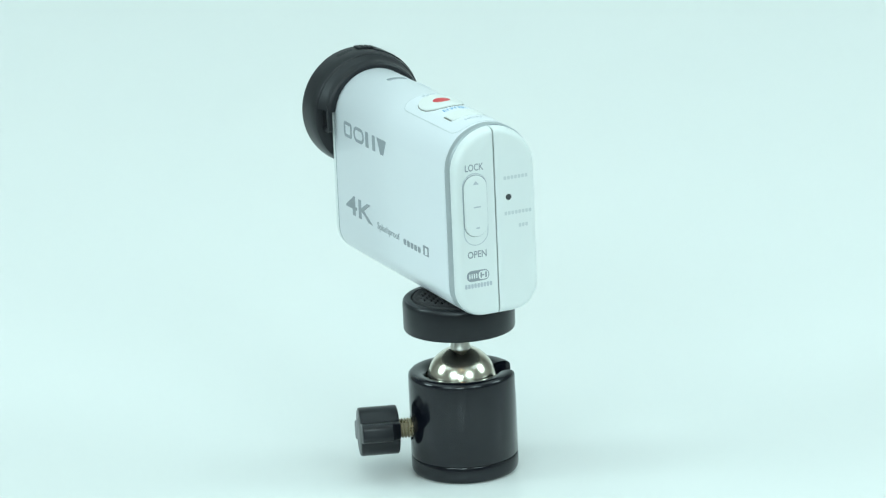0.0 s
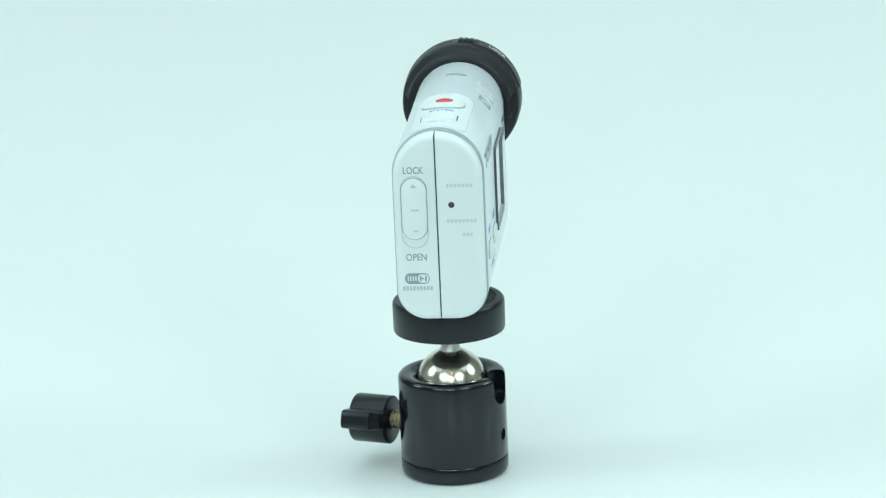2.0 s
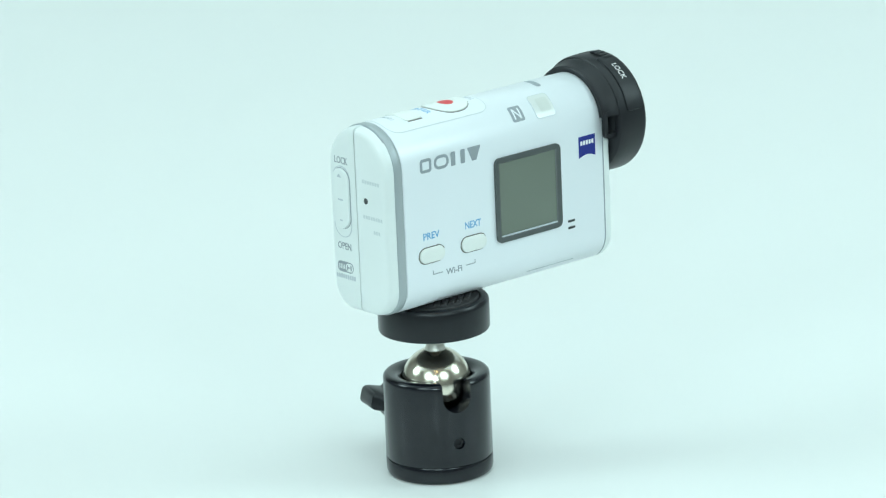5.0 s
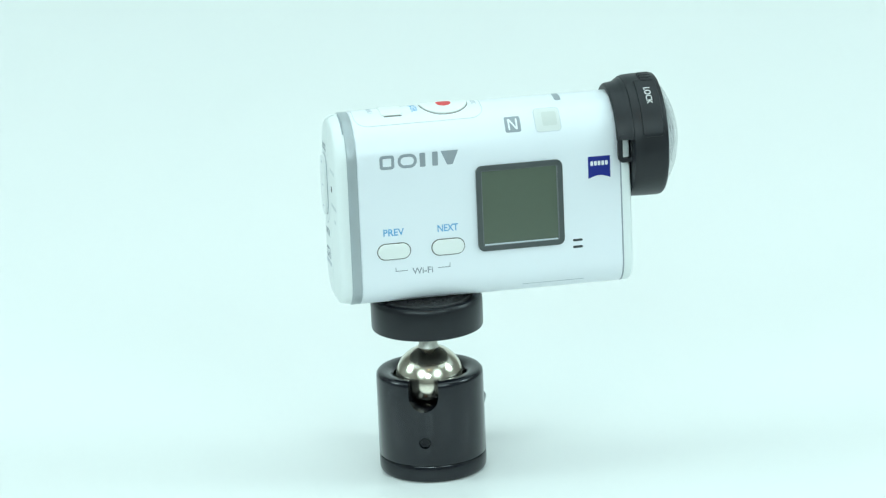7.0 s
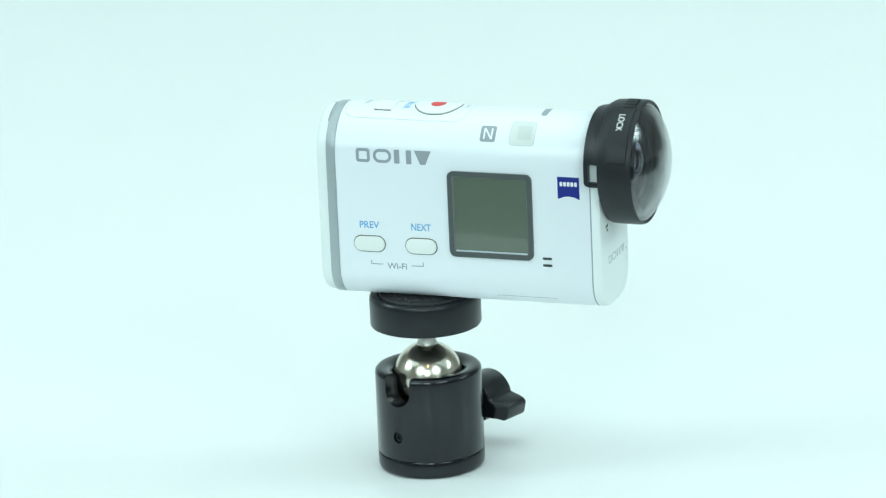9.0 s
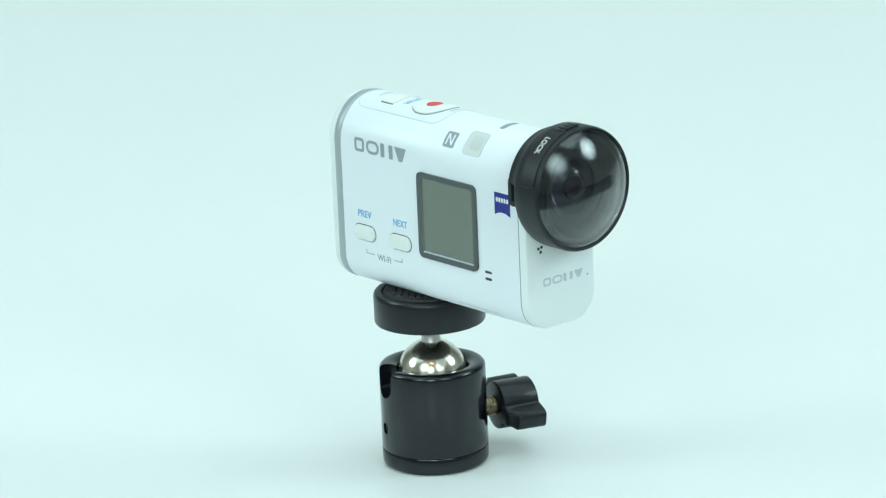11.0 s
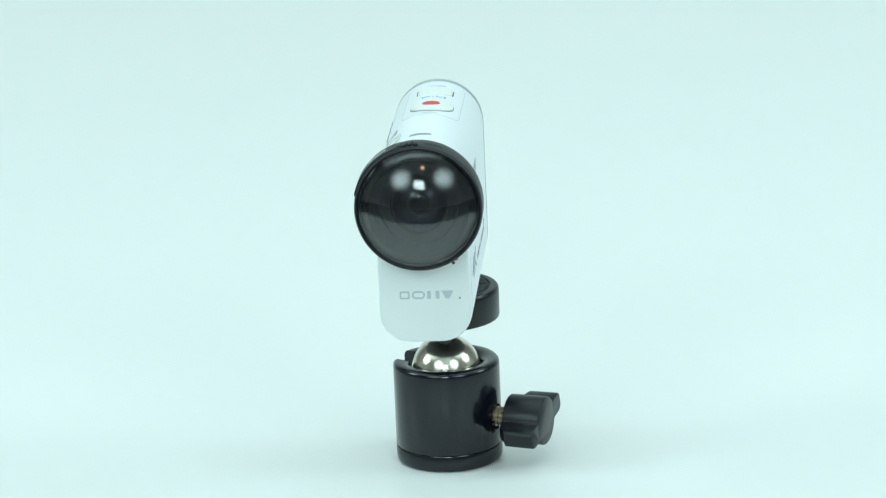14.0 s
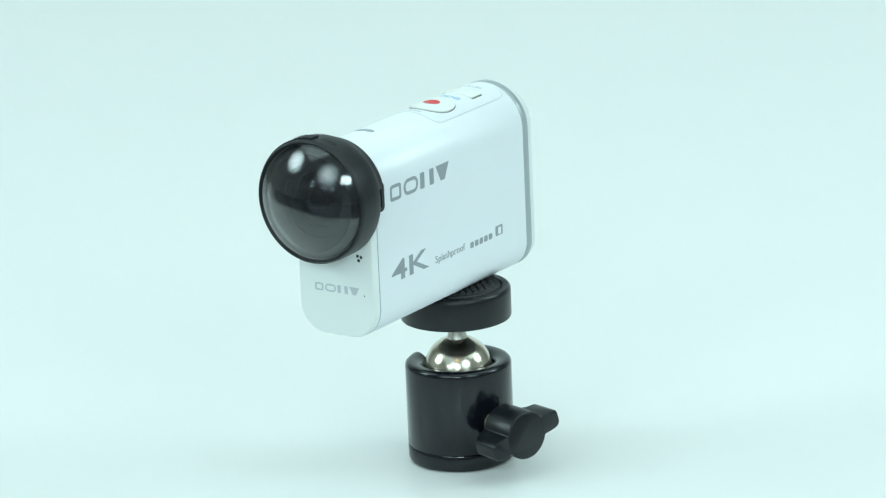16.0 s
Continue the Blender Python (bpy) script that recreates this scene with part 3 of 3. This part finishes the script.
def carved(bm, cutters):
    """The piece with the cutters taken out of it."""
    made = []
    for k, b in enumerate([bm] + cutters):
        bmesh.ops.recalc_face_normals(b, faces=b.faces)
        me = bpy.data.meshes.new("cut")
        b.to_mesh(me)
        b.free()
        made.append(bpy.data.objects.new("cut", me))
        scene.collection.objects.link(made[-1])
    for tool in made[1:]:
        mod = made[0].modifiers.new("cut", "BOOLEAN")
        mod.operation, mod.object, mod.solver = "DIFFERENCE", tool, "EXACT"
    me = bpy.data.meshes.new_from_object(made[0].evaluated_get(bpy.context.evaluated_depsgraph_get()))
    out = bmesh.new()
    out.from_mesh(me)
    for ob in made:
        bpy.data.objects.remove(ob)
    bpy.data.meshes.remove(me)
    return out


def outward(bm, degrees, z, r=0.0):
    """Lay a turned piece on a level axis that points away from the centre."""
    m = Matrix(((0, 0, 1, r), (1, 0, 0, 0), (0, 1, 0, z), (0, 0, 0, 1)))
    return moved(bm, pose(0, 0, 0, 0, 0, degrees) @ m)


def build_head():
    thing = tagged(new("ball_head"), "small glossy black ball head with steel ball on white board", "tripod head")
    part("base", lathe([(0, LOW), (12.0, LOW), (12.55, LOW + 0.1), (12.95, LOW + 0.4), (13.2, LOW + 0.9), (13.3, LOW + 1.5), (13.3, 3.5), (13.15, 3.8), (12.7, 3.85), (0, 3.85)], 96), GLOSS, thing, "glossy black base ring")
    shell = lathe([(0, 3.85), (12.7, 3.85), (13.1, 3.9), (13.28, 4.2), (13.28, 24.0), (13.15, 24.7), (12.7, 25.2), (12.0, 25.4), (10.6, 25.25), (9.5, 24.9), (8.95, 24.3), (8.85, 22.0), (8.85, 13.0), (0, 12.5)], 96, closed=False)
    slot = slab(arc(0, 0, 3.7, 180, 360, 16) + [(3.75, 7), (-3.75, 7)], 12)
    screw_hole = lathe([(0, 0), (1.45, 0), (1.45, 4), (0, 4)], 24)
    knob_hole = lathe([(0, 0), (3.2, 0), (3.2, 6), (0, 6)], 32)
    clamp = part("clamp", carved(shell, [outward(slot, KNOB_TURN + 180, 21.6, 5), outward(screw_hole, KNOB_TURN + 180, 9.95, 11.9), outward(knob_hole, KNOB_TURN, 11.2, 12.2)]), GLOSS, thing, "glossy black clamp with open slot")
    screw = part("set_screw", outward(lathe([(0, 0.1), (0.85, 0.1), (0.85, 0.75), (1.25, 0.8), (1.4, 0.6), (1.4, 0)], 6, closed=False), KNOB_TURN + 180, 9.95, 11.95), BLACK, clamp, "black socket set screw")
    part("ball", lathe([(8.65 * math.cos(radians(a)), 22.65 + 8.65 * math.sin(radians(a))) for a in range(-90, 73, 3)] + [(2.5, 30.95)], 96), STEEL, thing, "polished steel ball")
    part("stem", lathe([(2.7, 30.4), (2.6, 31.2), (2.35, 31.6), (2.35, 36.4)], 48), BRUSHED, thing, "bright steel stem")
    part("plate", lathe([(0, 36.2), (13.3, 36.2), (13.65, 36.35), (13.82, 36.8), (13.86, 42.9), (13.75, 43.7), (13.4, 44.15), (12.8, 44.3), (11.8, 44.25), (11.5, 43.8), (0, 43.6)], 96), SATIN, thing, "round satin black mounting plate")
    bm = lathe([(0, 42.3), (11.3, 42.3), (11.3, 44.2), (11.1, 44.5), (10.7, 44.58), (0, 44.58)], 72)
    step = 1.7
    for i in range(-14, 15):
        for j in range(-14, 15):
            x, y = (i + j) * step * 0.72, (i - j) * step * 0.72
            if math.hypot(x, y) < 9.9:
                vs = [bm.verts.new((x + dx * 1.15, y + dy * 1.15, 44.57)) for dx, dy in ((-1, 0), (0, -1), (1, 0), (0, 1))]
                ts = [bm.verts.new((x + dx * 0.6, y + dy * 0.6, 45.02)) for dx, dy in ((-1, 0), (0, -1), (1, 0), (0, 1))]
                bm.faces.new(ts)
                for k in range(4):
                    bm.faces.new((vs[k], vs[(k + 1) % 4], ts[(k + 1) % 4], ts[k]))
    part("pad", bm, RUBBER, thing, "black studded rubber pad")
    # clamping knob: round hub with two wings
    rows, z = [], 10.5
    while z < 17.2:
        rows += [(2.15, z), (2.55, z + 0.3), (2.55, z + 0.42), (2.15, z + 0.7)]
        z += 0.75
    def inside(r, b):
        """Within the hub or within one of the two blunt wings."""
        u, w = abs(r * math.cos(b)), abs(r * math.sin(b))
        if r <= HUB:
            return True
        du, dw = u - (WING_R - 1.5), w - (2.4 - 1.5)
        if max(du, dw) > 1.5:
            return False
        return min(du, dw) <= 0 or math.hypot(du, dw) <= 1.5

    outline = []
    for k in range(200):
        a = 2 * math.pi * k / 200
        low, high = HUB, WING_R + 0.1
        for turn in range(20):
            half = (low + high) / 2
            low, high = (half, high) if inside(half, a - radians(WING)) else (low, half)
        outline.append((low, a))
    smooth = []
    n = len(outline)
    for k in range(n):
        r = (outline[k - 1][0] + outline[k][0] * 2 + outline[(k + 1) % n][0]) / 4
        smooth.append((r, outline[k][1]))

    def kring(h, shrink, grown=1.0):
        return [((HUB + (r - HUB) * grown - shrink) * math.cos(a), (HUB + (r - HUB) * grown - shrink) * math.sin(a), h) for r, a in smooth]
    knob = part("knob", outward(loft([kring(16.5, 0.5, 0.45), kring(16.6, 0.2, 0.45), kring(16.85, 0.0, 0.5), kring(17.7, 0.0, 0.62), kring(18.7, 0.0, 0.97), kring(25.8, 0.0), kring(26.05, 0.12), kring(26.2, 0.4)]), KNOB_TURN, 11.05), SATIN, thing, "black winged clamping knob")
    part("thread", outward(lathe(rows, 32), KNOB_TURN, 11.2), THREAD, knob, "bare metal screw thread")
    return thing


ball_head = build_head()


# ---- motion: both ride on one slowly turning plate whose axis is the world's z ----
# seconds, degrees turned, and how far the plate has crept sideways in millimetres
TURNS = [(0, 0.0, 0), (1, -15.03, 0), (2, -30.04, 0), (3, -44.99, 0), (4, -59.91, 0), (5.25, -78.56, 0), (6.5, -97.21, 0), (8, -119.58, 0),
         (9, -134.49, 0), (10.25, -153.11, 0), (11.5, -171.72, 0), (13, -194.04, 0.05), (14, -208.91, 0.15), (15, -223.80, 0.3), (16, -238.70, 0.5)]
HEADING = 114.615
FOOT = Vector((3.103, -4.120, 0.0)) * MM


def motions():
    head_rows, camera_rows = [], []
    for t, turn, creep in TURNS:
        m = pose(creep * MM, 0, 0, 0, 0, turn) @ Matrix.Translation(FOOT) @ pose(0, 0, 0, 0, 0, HEADING)
        head_rows.append((t, m))
        camera_rows.append((t, m @ Matrix.Translation((-BACK_X * MM, -0.6 * MM, BELLY * MM))))
    walk(ball_head, head_rows)
    walk(action_camera, camera_rows)


motions()
